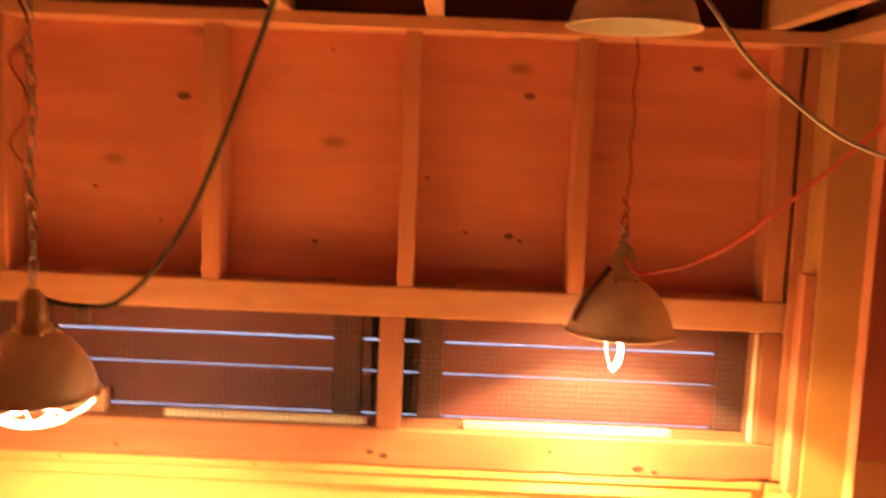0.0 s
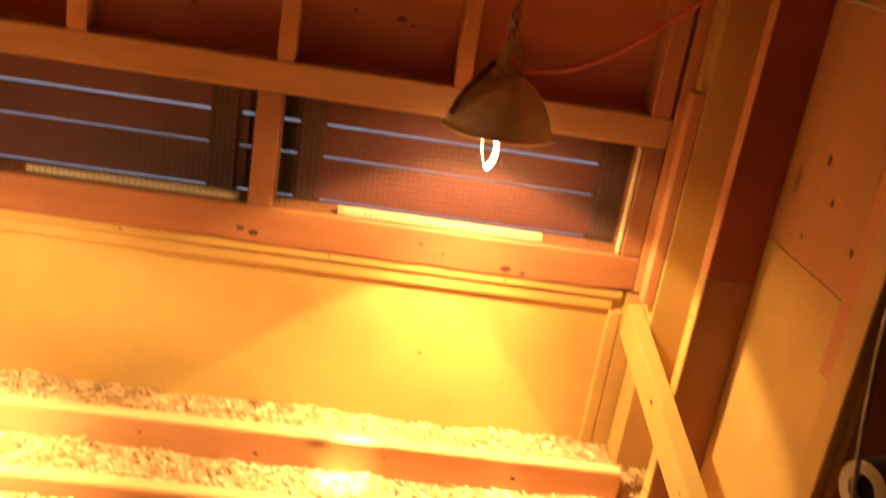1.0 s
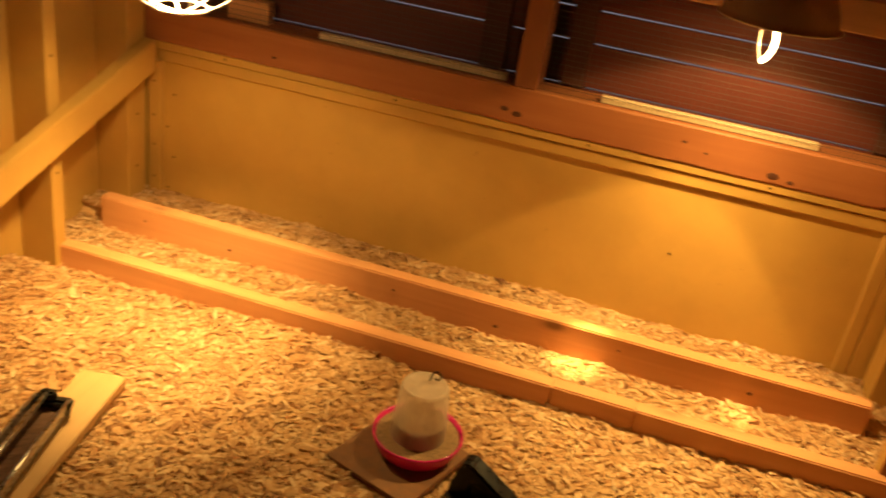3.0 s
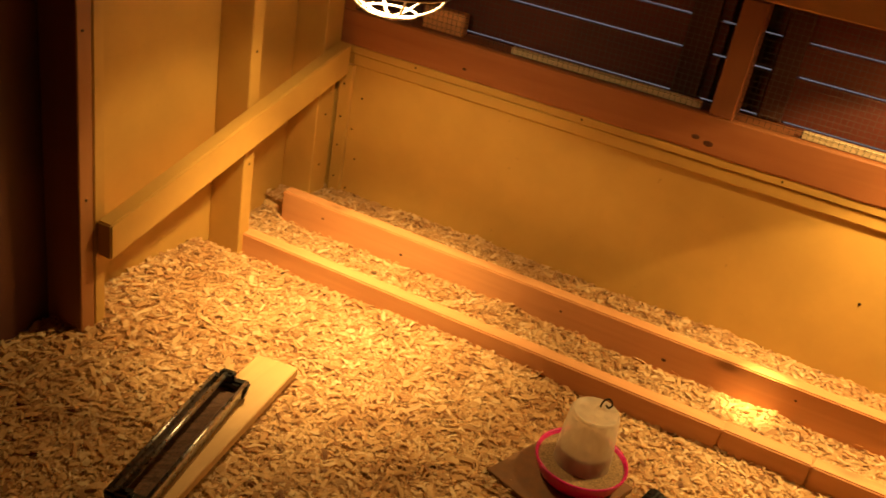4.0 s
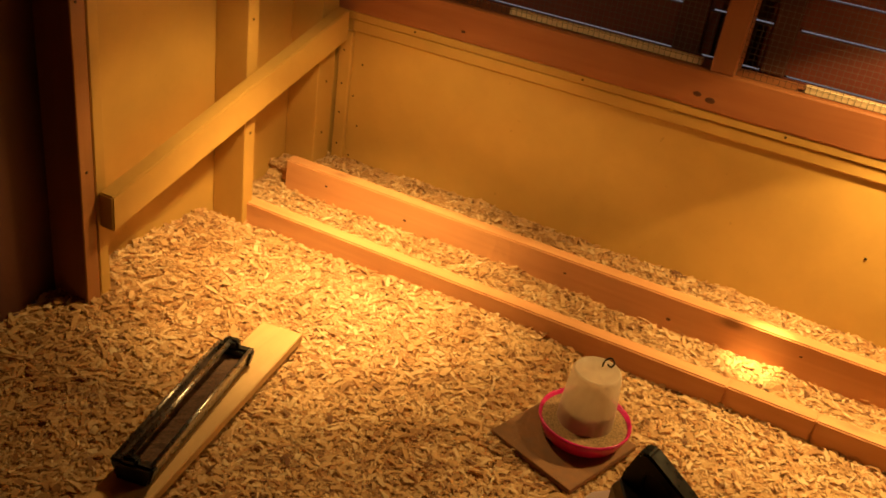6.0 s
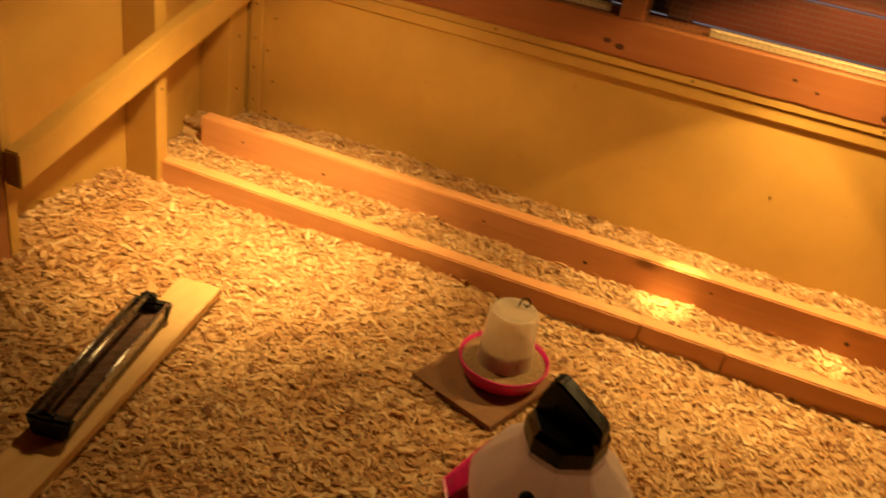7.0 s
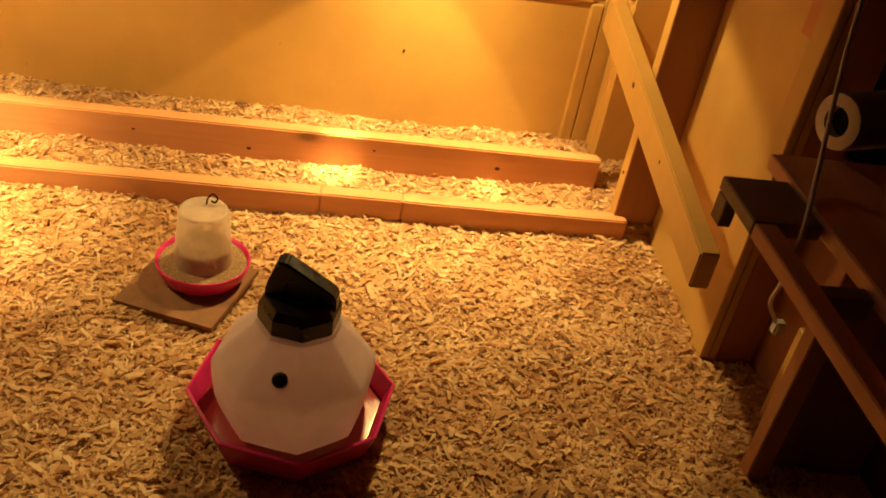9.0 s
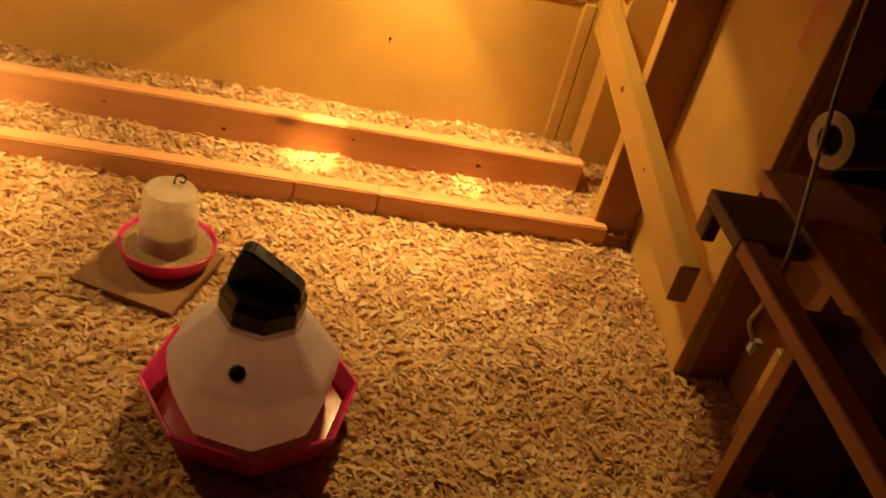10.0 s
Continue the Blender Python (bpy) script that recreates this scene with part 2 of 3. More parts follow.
def box(x0, x1, y0, y1, z0, z1, bevel=0.002, bm=None, seg=1):
    own = bmesh.new()
    bmesh.ops.create_cube(own, size=1.0, matrix=Matrix.LocRotScale(((x0 + x1) / 2, (y0 + y1) / 2, (z0 + z1) / 2), None, (abs(x1 - x0), abs(y1 - y0), abs(z1 - z0))))
    if bevel:
        bmesh.ops.bevel(own, geom=own.edges[:], offset=bevel, segments=seg, affect="EDGES")
    if bm is None:
        return own
    me = bpy.data.meshes.new("tmp")
    own.to_mesh(me)
    own.free()
    bm.from_mesh(me)
    bpy.data.meshes.remove(me)
    return bm


def moved(bm, m):
    bmesh.ops.transform(bm, matrix=m, verts=bm.verts[:])
    return bm


def lathe(profile, steps=32, at=(0, 0, 0), bm=None, turn=0.0):
    """Rings of (radius, height) round the z axis, joined into a skin."""
    bm = bm or bmesh.new()
    rings = []
    for r, z in profile:
        if r < 1e-5:
            rings.append([bm.verts.new((at[0], at[1], at[2] + z))])
        else:
            rings.append([bm.verts.new((at[0] + r * math.cos(turn + 2 * math.pi * k / steps), at[1] + r * math.sin(turn + 2 * math.pi * k / steps), at[2] + z)) for k in range(steps)])
    for a, c in zip(rings, rings[1:]):
        for k in range(steps):
            j = (k + 1) % steps
            if len(a) == 1 and len(c) == 1:
                continue
            if len(a) == 1:
                bm.faces.new((a[0], c[k], c[j]))
            elif len(c) == 1:
                bm.faces.new((a[k], a[j], c[0]))
            else:
                bm.faces.new((a[k], a[j], c[j], c[k]))
    bmesh.ops.recalc_face_normals(bm, faces=bm.faces[:])
    return bm


def octagonal(profile, at, turn, soft=0.5, steps=64):
    """Rings of a rounded octagon: (distance to a flat, height), joined into a skin."""
    bm = bmesh.new()
    rings = []
    for r, z in profile:
        if r < 1e-5:
            rings.append([bm.verts.new((at[0], at[1], at[2] + z))])
            continue
        ring = []
        for k in range(steps):
            a = 2 * math.pi * k / steps
            d = (a + math.pi / 8) % (math.pi / 4) - math.pi / 8
            q = r * ((1 - soft) / math.cos(d) + soft * (1 + 0.5 * (1 / math.cos(d) - 1)))
            ring.append(bm.verts.new((at[0] + q * math.cos(a + turn), at[1] + q * math.sin(a + turn), at[2] + z)))
        rings.append(ring)
    for a, c in zip(rings, rings[1:]):
        for k in range(steps):
            j = (k + 1) % steps
            if len(c) == 1:
                bm.faces.new((a[k], a[j], c[0]))
            elif len(a) == 1:
                bm.faces.new((a[0], c[k], c[j]))
            else:
                bm.faces.new((a[k], a[j], c[j], c[k]))
    bmesh.ops.recalc_face_normals(bm, faces=bm.faces[:])
    return bm


def tube(points, radius, sides=6, bm=None, closed=False):
    """A round wire along points."""
    bm = bm or bmesh.new()
    pts = [Vector(p) for p in points]
    n = len(pts)
    rings = []
    up = Vector((0.31, 0.17, 0.93)).normalized()
    for i, p in enumerate(pts):
        if closed:
            d = pts[(i + 1) % n] - pts[i - 1]
        else:
            d = pts[min(i + 1, n - 1)] - pts[max(i - 1, 0)]
        d.normalize()
        a = d.cross(up)
        if a.length < 1e-3:
            a = d.cross(Vector((1, 0, 0)))
        a.normalize()
        c = d.cross(a)
        rings.append([bm.verts.new(p + radius * (math.cos(2 * math.pi * k / sides) * a + math.sin(2 * math.pi * k / sides) * c)) for k in range(sides)])
    for i in range(n if closed else n - 1):
        a, c = rings[i], rings[(i + 1) % n]
        for k in range(sides):
            j = (k + 1) % sides
            bm.faces.new((a[k], a[j], c[j], c[k]))
    if not closed:
        bm.faces.new(rings[0][::-1])
        bm.faces.new(rings[-1])
    bmesh.ops.recalc_face_normals(bm, faces=bm.faces[:])
    return bm


def curve(ctrl, steps=10):
    """Points of a smooth line through the control points."""
    c = [Vector(p) for p in ctrl]
    c = [2 * c[0] - c[1]] + c + [2 * c[-1] - c[-2]]
    out = []
    for i in range(1, len(c) - 2):
        p0, p1, p2, p3 = c[i - 1:i + 3]
        for s in range(steps):
            t = s / steps
            out.append(0.5 * (2 * p1 + (p2 - p0) * t + (2 * p0 - 5 * p1 + 4 * p2 - p3) * t * t + (3 * p1 - p0 - 3 * p2 + p3) * t ** 3))
    out.append(c[-2])
    return out


# ---- the shell ----
XL, XR = -1.055, 0.97          # inner faces of the side sheathing
SL, SR = -0.965, 0.873         # inner faces of the side studs
TOP = 1.455

setting("ceiling", box(-1.2, 2.2, -3.4, 0.12, 1.56, 1.60, 0), CEIL, "dark reddish board ceiling", "ceiling")
wall_back = thing("wall_back", (0, 0.05, 0), "framed back wall, tan painted panel below and raw plywood above", "wall", kind="structure")
part("panel", box(-1.07, 0.985, 0.018, 0.05, -0.05, 0.463, 0), TAN, wall_back, "smooth tan painted lower panel")
part("sheathing", box(-1.07, 0.985, 0.089, 0.103, 0.81, 1.559, 0), PLY, wall_back, "raw plywood sheathing with knots")


def waney_beam(x0, x1, y0, y1, z0, z1):
    """A sawn beam whose lower front edge keeps an uneven strip of the log's round."""
    bm = bmesh.new()
    n = 90
    rings = []
    for k in range(n + 1):
        x = x0 + (x1 - x0) * k / n
        w = 0.006 + 0.010 * max(0.0, noise.noise((x * 3.0, 0.2, 7.0))) + 0.003 * noise.noise((x * 23.0, 0.5, 1.0))
        rings.append([bm.verts.new(p) for p in ((x, y0, z0 + w), (x, y0 + 0.4 * w, z0 + 0.35 * w), (x, y0 + w, z0), (x, y1, z0), (x, y1, z1), (x, y0 + 0.004, z1), (x, y0, z1 - 0.004))])
    for a, c in zip(rings, rings[1:]):
        for q in range(7):
            bm.faces.new((a[q], a[(q + 1) % 7], c[(q + 1) % 7], c[q]))
    bm.faces.new(rings[0][::-1])
    bm.faces.new(rings[-1])
    bmesh.ops.recalc_face_normals(bm, faces=bm.faces[:])
    return bm


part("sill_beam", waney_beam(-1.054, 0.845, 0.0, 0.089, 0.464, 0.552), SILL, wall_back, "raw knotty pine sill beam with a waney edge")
part("rail", box(-0.957, 0.828, 0.004, 0.030, 0.446, 0.464, 0.002), TAN, wall_back)
part("rail", box(-0.93, 0.81, 0.009, 0.030, 0.414, 0.444, 0.003), TAN, wall_back)
part("header_beam", box(-1.053, 0.846, 0.0, 0.089, 0.806, 0.874, 0.003), HEADER, wall_back, "raw pine header beam")
part("top_plate", box(-1.05, 0.965, -0.002, 0.089, 1.424, TOP, 0.003), PINE_X, wall_back)
for x0, x1 in ((-0.897, -0.859), (-0.434, -0.394), (-0.006, 0.030), (0.366, 0.401), (0.796, 0.838)):
    part("stud", box(x0, x1, 0.0, 0.088, 0.875, 1.423, 0.002), PINE_Z, wall_back)
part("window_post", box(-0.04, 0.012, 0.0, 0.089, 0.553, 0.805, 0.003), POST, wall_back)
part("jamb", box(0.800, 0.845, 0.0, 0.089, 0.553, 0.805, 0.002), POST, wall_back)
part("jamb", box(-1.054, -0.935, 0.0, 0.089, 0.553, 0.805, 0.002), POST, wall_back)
part("corner_post", box(0.847, 0.968, 0.0, 0.087, 0.47, 1.423, 0.002), PINE_Z, wall_back)
part("blocking", box(-1.05, 0.965, 0.06, 0.0885, TOP + 0.001, 1.559, 0), DARK_RED, wall_back)
part("corner_stile", box(-0.963, -0.925, 0.004, 0.029, -0.03, 0.413, 0.003), TAN, wall_back)
part("corner_stile", box(0.8375, 0.969, 0.006, 0.029, -0.03, 0.464, 0.002), TAN, wall_back)
part("corner_stile", box(0.806, 0.836, 0.005, 0.029, -0.03, 0.413, 0.003), TAN, wall_back)
part("nail", moved(lathe([(0.003, 0), (0.003, 0.002), (0, 0.003)], 8), pose(0.386, 0.018, 0.242, 90)), NAIL, wall_back)


def knot(parent, at, size, normal, mat=KNOT):
    """A dark knot, lens shaped, let into a board's face."""
    turn = {"y": pose(*at, 90), "x": pose(*at, 0, -90)}[normal]
    bm = lathe([(1.0, -0.0005), (0.8, 0.0004), (0.4, 0.0008), (0, 0.0009)], 14)
    bm = moved(bm, turn @ Matrix.Diagonal((size[0], size[1], 1, 1)))
    return part("knot", bm, mat, parent)


for kx, kz, kw in ((-0.052, 0.497, 0.010), (-0.022, 0.490, 0.012), (0.547, 0.484, 0.014), (0.585, 0.478, 0.008), (0.35, 0.515, 0.006), (-0.62, 0.49, 0.006), (0.40, 0.50, 0.005)):
    knot(wall_back, (kx, -0.0002, kz), (kw, kw * 0.6), "y")


for kx, kz, kw in ((-0.50, 1.27, 0.017), (-0.70, 1.06, 0.007), (0.27, 1.30, 0.014), (0.24, 0.985, 0.012), (0.265, 0.975, 0.007), (0.14, 0.99, 0.006), (0.05, 1.11, 0.006), (0.64, 1.375, 0.013), (-0.17, 1.385, 0.005), (-0.20, 0.955, 0.008), (-0.55, 0.99, 0.006)):
    knot(wall_back, (kx, 0.0888, kz), (kw, kw * 0.55), "y", PLY_KNOT)


def side_wall(name, face, studs, s, y_end, seam, label):
    w = thing(name, (face + s * 0.01, -0.4, 0), label, "wall", kind="structure")
    a, b = sorted((face, face + s * 0.014))
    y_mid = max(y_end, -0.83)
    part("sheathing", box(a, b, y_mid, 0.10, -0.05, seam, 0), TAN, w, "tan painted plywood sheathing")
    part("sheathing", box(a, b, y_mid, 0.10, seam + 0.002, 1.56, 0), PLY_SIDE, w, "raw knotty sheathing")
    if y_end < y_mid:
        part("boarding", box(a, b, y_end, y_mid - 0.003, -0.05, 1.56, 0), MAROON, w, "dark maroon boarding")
    inner = face - s * (0.09 if s < 0 else 0.097)
    x0, x1 = sorted((face - s * 0.0005, inner))
    for y0, y1 in studs:
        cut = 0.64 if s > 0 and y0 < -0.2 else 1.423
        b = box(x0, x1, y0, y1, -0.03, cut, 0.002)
        # right stud's brown camera-facing side is tan paint with its shade in the colour
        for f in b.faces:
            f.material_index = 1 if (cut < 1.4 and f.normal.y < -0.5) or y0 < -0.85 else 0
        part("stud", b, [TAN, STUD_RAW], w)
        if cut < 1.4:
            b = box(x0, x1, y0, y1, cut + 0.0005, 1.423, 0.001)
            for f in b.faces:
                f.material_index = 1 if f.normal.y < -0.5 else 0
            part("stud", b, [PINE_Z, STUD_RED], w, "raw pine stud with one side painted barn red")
    part("top_plate", box(x0, x1, y_end + 0.002, -0.004, 1.424, TOP, 0.002), PINE_Y, w)
    return w


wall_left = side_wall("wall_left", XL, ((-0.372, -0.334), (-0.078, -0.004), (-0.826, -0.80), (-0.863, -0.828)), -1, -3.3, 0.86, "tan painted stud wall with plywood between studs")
wall_right = side_wall("wall_right", XR, ((-0.33, -0.292), (-0.09, -0.052), (-0.048, -0.004),), 1, -0.755, 0.735, "tan painted stud wall ending at a dark opening")
part("trim", box(XR - 0.018, XR - 0.001, -0.755, -0.70, 0.0, 1.43, 0.002), TAN, wall_right)
part("trim", box(XR - 0.012, XR - 0.001, -0.698, -0.655, 0.62, 1.43, 0.002), PINE_Z, wall_right)
part("end_post", box(XR + 0.015, 1.06, -0.754, -0.715, -0.03, 1.55, 0.002), STUD_RAW, wall_right)
part("corner_strip", box(0.845, 0.872, -0.088, -0.055, 0.476, 0.95, 0.003), PINE_Z, wall_right, "raw pine batten on the corner stud")


def brace(name, x0, x1, low, high, label):
    b = bmesh.new()
    (y0, *za), (y1, *zb) = low, high
    v = [b.verts.new((x, y, z)) for x in (x0, x1) for y, z in ((y0, za[0]), (y0, za[1]), (y1, zb[1]), (y1, zb[0]))]
    for f in ((0, 1, 2, 3), (7, 6, 5, 4), (0, 4, 5, 1), (1, 5, 6, 2), (2, 6, 7, 3), (3, 7, 4, 0)):
        b.faces.new([v[i] for i in f])
    bmesh.ops.recalc_face_normals(b, faces=b.faces[:])
    bmesh.ops.bevel(b, geom=b.edges[:], offset=0.003, segments=2, affect="EDGES")
    return tagged(part(name, b, TAN), label, "brace", "wall braces", "structure")


brace("wall_brace", SL + 0.001, SL + 0.037, (-0.822, 0.175, 0.250), (-0.012, 0.393, 0.472), "tan painted diagonal board nailed across the studs")
right_brace = brace("wall_brace", SR - 0.037, SR - 0.001, (-0.832, 0.216, 0.288), (-0.012, 0.365, 0.447), "tan painted diagonal board nailed across the studs")
knot(right_brace, (SR - 0.0372, -0.315, 0.357), (0.007, 0.009), "x")
knot(right_brace, (SR - 0.0372, -0.56, 0.31), (0.004, 0.004), "x")
for ky, kz, kw in ((-0.17, 0.86, 0.007), (-0.47, 0.92, 0.011), (-0.52, 0.86, 0.008), (-0.45, 0.78, 0.005), (-0.62, 0.81, 0.008), (-0.15, 1.0, 0.006)):
    knot(wall_right, (XR - 0.0002, ky, kz), (kw, kw * 0.7), "x")

def nail(parent, at, normal):
    turn = {"y": pose(*at, 90), "x": pose(*at, 0, -90), "-x": pose(*at, 0, 90)}[normal]
    return part("nail", moved(lathe([(0.0028, -0.0005), (0.0028, 0.001), (0, 0.0016)], 8), turn), NAIL, parent)


for nz in (0.10, 0.19, 0.27, 0.36):
    nail(wall_back, (-0.945, 0.004, nz), "y")
    nail(wall_back, (-0.905 + 0.01 * math.sin(40 * nz), 0.018, nz - 0.03), "y")
for nx in (-0.75, -0.31, 0.15, 0.55):
    nail(wall_back, (nx, 0.004, 0.456), "y")
for ny, nz in ((-0.355, 0.50), (-0.353, 0.23), (-0.85, 0.62), (-0.847, 0.30), (-0.04, 0.28), (-0.045, 0.14)):
    nail(wall_left, (SL + 0.0005, ny, nz), "-x")
for ny, nz in ((-0.31, 0.55), (-0.31, 0.15), (-0.07, 0.30)):
    nail(wall_right, (SR - 0.0005, ny, nz), "x")

# the dark space in front, closed off by added, mostly unseen walls
setting("wall_end", box(0.987, 2.1, 0.105, 0.12, -0.1, 1.56, 0), DARK_WOOD, "added dark brown wall enclosing the unlit space", "wall")
setting("wall_front", box(-1.2, 2.2, -3.4, -3.3, -0.1, 1.56, 0), DARK_WOOD, "added dark brown wall enclosing the unlit space", "wall")
setting("wall_far_side", box(2.1, 2.2, -3.3, 0.12, -0.1, 1.56, 0), DARK_WOOD, "added dark brown wall enclosing the unlit space", "wall")
setting("wall_outer", box(1.16, 1.18, -1.9, 0.12, -0.1, 1.56, 0), DARK_WOOD, "added dark brown wall enclosing the unlit space behind the shelf", "wall")
for x in (-0.27, 0.055, 0.78):
    setting("ceiling_joist", box(x - 0.019, x + 0.019, -3.2, 0.088, TOP + 0.001, 1.559, 0.002), PINE_Y, "raw pine ceiling joist on the top plate", "joist")["group"] = "ceiling joists"


# ---- bedding ----
def ground(x, y):
    h = 0.012 * noise.noise((x * 3.1, y * 3.1, 0.3)) + 0.006 * noise.noise((x * 11, y * 11, 4.0))
    if y > -0.15:
        h += 0.058
    elif y > -0.34:
        h += 0.028
    else:
        h += -0.002 + 0.03 * max(0.0, min(1.0, (-0.80 - x) / 0.2)) * max(0, min(1, (y + 1.0) / 0.3)) * max(0.0, min(1.0, (-0.37 - y) / 0.06))
    return h


def floor_mesh():
    b = bmesh.new()
    xs = [-1.054 + 0.03 * i for i in range(68)] + [1.0, 1.15, 1.6, 2.1]
    ys = [0.0175 - 0.03 * i for i in range(60)] + [-1.85, -2.2, -2.7, -3.3]
    grid = [[b.verts.new((x, y, ground(x, y) - 0.006)) for y in ys] for x in xs]
    for i in range(len(xs) - 1):
        for j in range(len(ys) - 1):
            b.faces.new((grid[i][j], grid[i][j + 1], grid[i + 1][j + 1], grid[i + 1][j]))
    bmesh.ops.recalc_face_normals(b, faces=b.faces[:])
    return b


setting("floor", floor_mesh(), BEDDING, "floor covered with trodden pale wood bedding", "floor")


def shavings(count, seed):
    rng = np.random.default_rng(seed)
    x = rng.uniform(-1.05, 1.06, count)
    y = 0.016 - 1.75 * rng.random(count) ** 1.15
    keep = (x < 0.965) | (y < -0.76)
    x, y = x[keep], y[keep]
    n = len(x)
    grow = np.where(rng.random(n) < 0.11, 1.55, 0.85)
    z = np.array([ground(a, c) for a, c in zip(x, y)]) + rng.uniform(-0.0026, 0.0022, n) + 0.006 * (grow - 0.9)
    ln = rng.uniform(0.003, 0.0095, n) * rng.choice([1.0, 1.0, 1.4], n) * grow
    wd = rng.uniform(0.0009, 0.0045, n) * rng.choice([0.7, 1.0, 1.25], n) * grow ** 0.5
    a = rng.uniform(0, 2 * np.pi, n)
    tilt = rng.normal(0, 0.15, n)
    lean = rng.normal(0, 0.19, n)
    curl = rng.normal(0.0, 0.0022, n) * grow
    d = np.stack([np.cos(a) * np.cos(tilt), np.sin(a) * np.cos(tilt), np.sin(tilt)], 1)
    s = np.stack([-np.sin(a) * np.cos(lean), np.cos(a) * np.cos(lean), np.sin(lean)], 1)
    skew = rng.normal(0, 0.0016, n) * grow
    up = np.cross(d, s)
    up *= np.sign(up[:, 2:3])
    c = np.stack([x, y, z], 1)
    verts = np.empty((n, 6, 3))
    for k, f in enumerate((-1.0, 0.0, 1.0)):
        w = wd * (1.0 if k == 1 else 0.0) + wd * (0 if k == 1 else 1) * rng.uniform(0.1, 1.0, n)
        mid = c + d * (ln * f)[:, None] + s * (skew * abs(f))[:, None] + up * (curl * (1 - abs(f)))[:, None]
        verts[:, 2 * k] = mid - s * w[:, None]
        verts[:, 2 * k + 1] = mid + s * w[:, None]
    base = (np.arange(n) * 6)[:, None]
    faces = np.concatenate([base + [0, 2, 3, 1], base + [2, 4, 5, 3]], 1).reshape(-1, 4)
    me = bpy.data.meshes.new("shavings")
    me.vertices.add(n * 6)
    me.vertices.foreach_set("co", verts.reshape(-1))
    me.loops.add(faces.size)
    me.loops.foreach_set("vertex_index", faces.reshape(-1).astype(np.int32))
    me.polygons.add(len(faces))
    me.polygons.foreach_set("loop_start", np.arange(len(faces), dtype=np.int32) * 4)
    me.materials.append(CHIPS)
    me.update(calc_edges=True)
    me.validate()
    return tagged(new("wood_shavings", me), "loose pale pine shavings strewn over the floor", "bedding", kind="stuff")


shavings(240000, 5)


# ---- windows ----
def window(name, x0, x1, strip, gaps, label):
    w = thing(name, ((x0 + x1) / 2, 0.06, 0.547), label, "window", "wire mesh windows", "structure")
    b = bmesh.new()
    step = 0.0127
    y = 0.017
    nx, nz = int((x1 - x0) / step), int(0.25 / step)
    for i in range(nx + 1):
        xx = x0 + i * step
        tube([(xx, y, 0.553), (xx, y + 0.001 * math.sin(i), 0.805)], 0.0005, 4, b)
    for j in range(nz + 1):
        zz = 0.5545 + j * step
        tube([(x0, y - 0.001, zz), (x1, y - 0.001, zz + 0.001 * math.sin(3 * j))], 0.0005, 4, b)
    part("wire_mesh", b, WIRE, w, "half inch galvanised wire mesh")
    part("wood_strip", box(strip[0], strip[1], 0.019, 0.036, 0.5525, 0.569, 0.002), PALE_STRIP, w, "pale wood strip along the sill")
    for zb, zt in ((0.50, 0.551), (0.556, 0.653), (0.658, 0.727), (0.732, 0.86)):
        part("shutter_board", box(x0 - 0.08, x1 + 0.08, 0.105, 0.117, zb, zt, 0.001), RED_PAINT, w, "barn red shutter board")
    for g0, g1 in gaps:
        part("batten", box(g0, g1, 0.118, 0.132, 0.50, 0.86, 0.002), DARK_RED, w)
        part("batten", box(g0 + 0.004, g1 - 0.004, 0.092, 0.104, 0.554, 0.804, 0.002), DARK_RED, w)
    return w


window("window_1", -0.934, -0.041, (-0.52, -0.063), ((-1.02, -0.80), (-0.155, -0.085)), "left mesh window with closed red shutters")
window("window_2", 0.013, 0.799, (0.154, 0.62), ((0.045, 0.105), (0.735, 0.86)), "right mesh window with closed red shutters")
part("sill_block", box(-0.765, -0.655, 0.03, 0.062, 0.5525, 0.606, 0.003), PINE_X, bpy.data.objects["window_1"], "offcut of pine on the sill")
part("edge_strip", box(0.789, 0.797, 0.008, 0.02, 0.553, 0.80, 0.001), PALE_STRIP, bpy.data.objects["window_2"])


# ---- perches ----
def perch(x0, x1, y0, y1, z0, z1, label, mat=PINE_X):
    return tagged(part("perch_board", box(x0, x1, y0, y1, z0, z1, 0.003, seg=2), mat), label, "board", "perch boards")


back_perch = perch(-0.975, 0.862, -0.186, -0.148, 0.0, 0.105, "long raw pine board on edge near the back wall")
for kx, kz, kw in ((-0.62, 0.055, 0.005), (-0.2, 0.07, 0.004), (0.05, 0.05, 0.006), (0.33, 0.075, 0.004), (0.62, 0.06, 0.007), (-0.85, 0.07, 0.004)):
    knot(back_perch, (kx, -0.1862, kz), (kw, kw * 0.7), "y")
perch(-0.985, 0.2145, -0.356, -0.318, -0.04, 0.049, "long low pine board half buried in shavings")
perch(0.2155, 0.3905, -0.356, -0.318, -0.04, 0.050, "short pine board half buried in shavings")
perch(0.3915, 0.90, -0.355, -0.317, -0.04, 0.049, "low pine board half buried beside the stud")


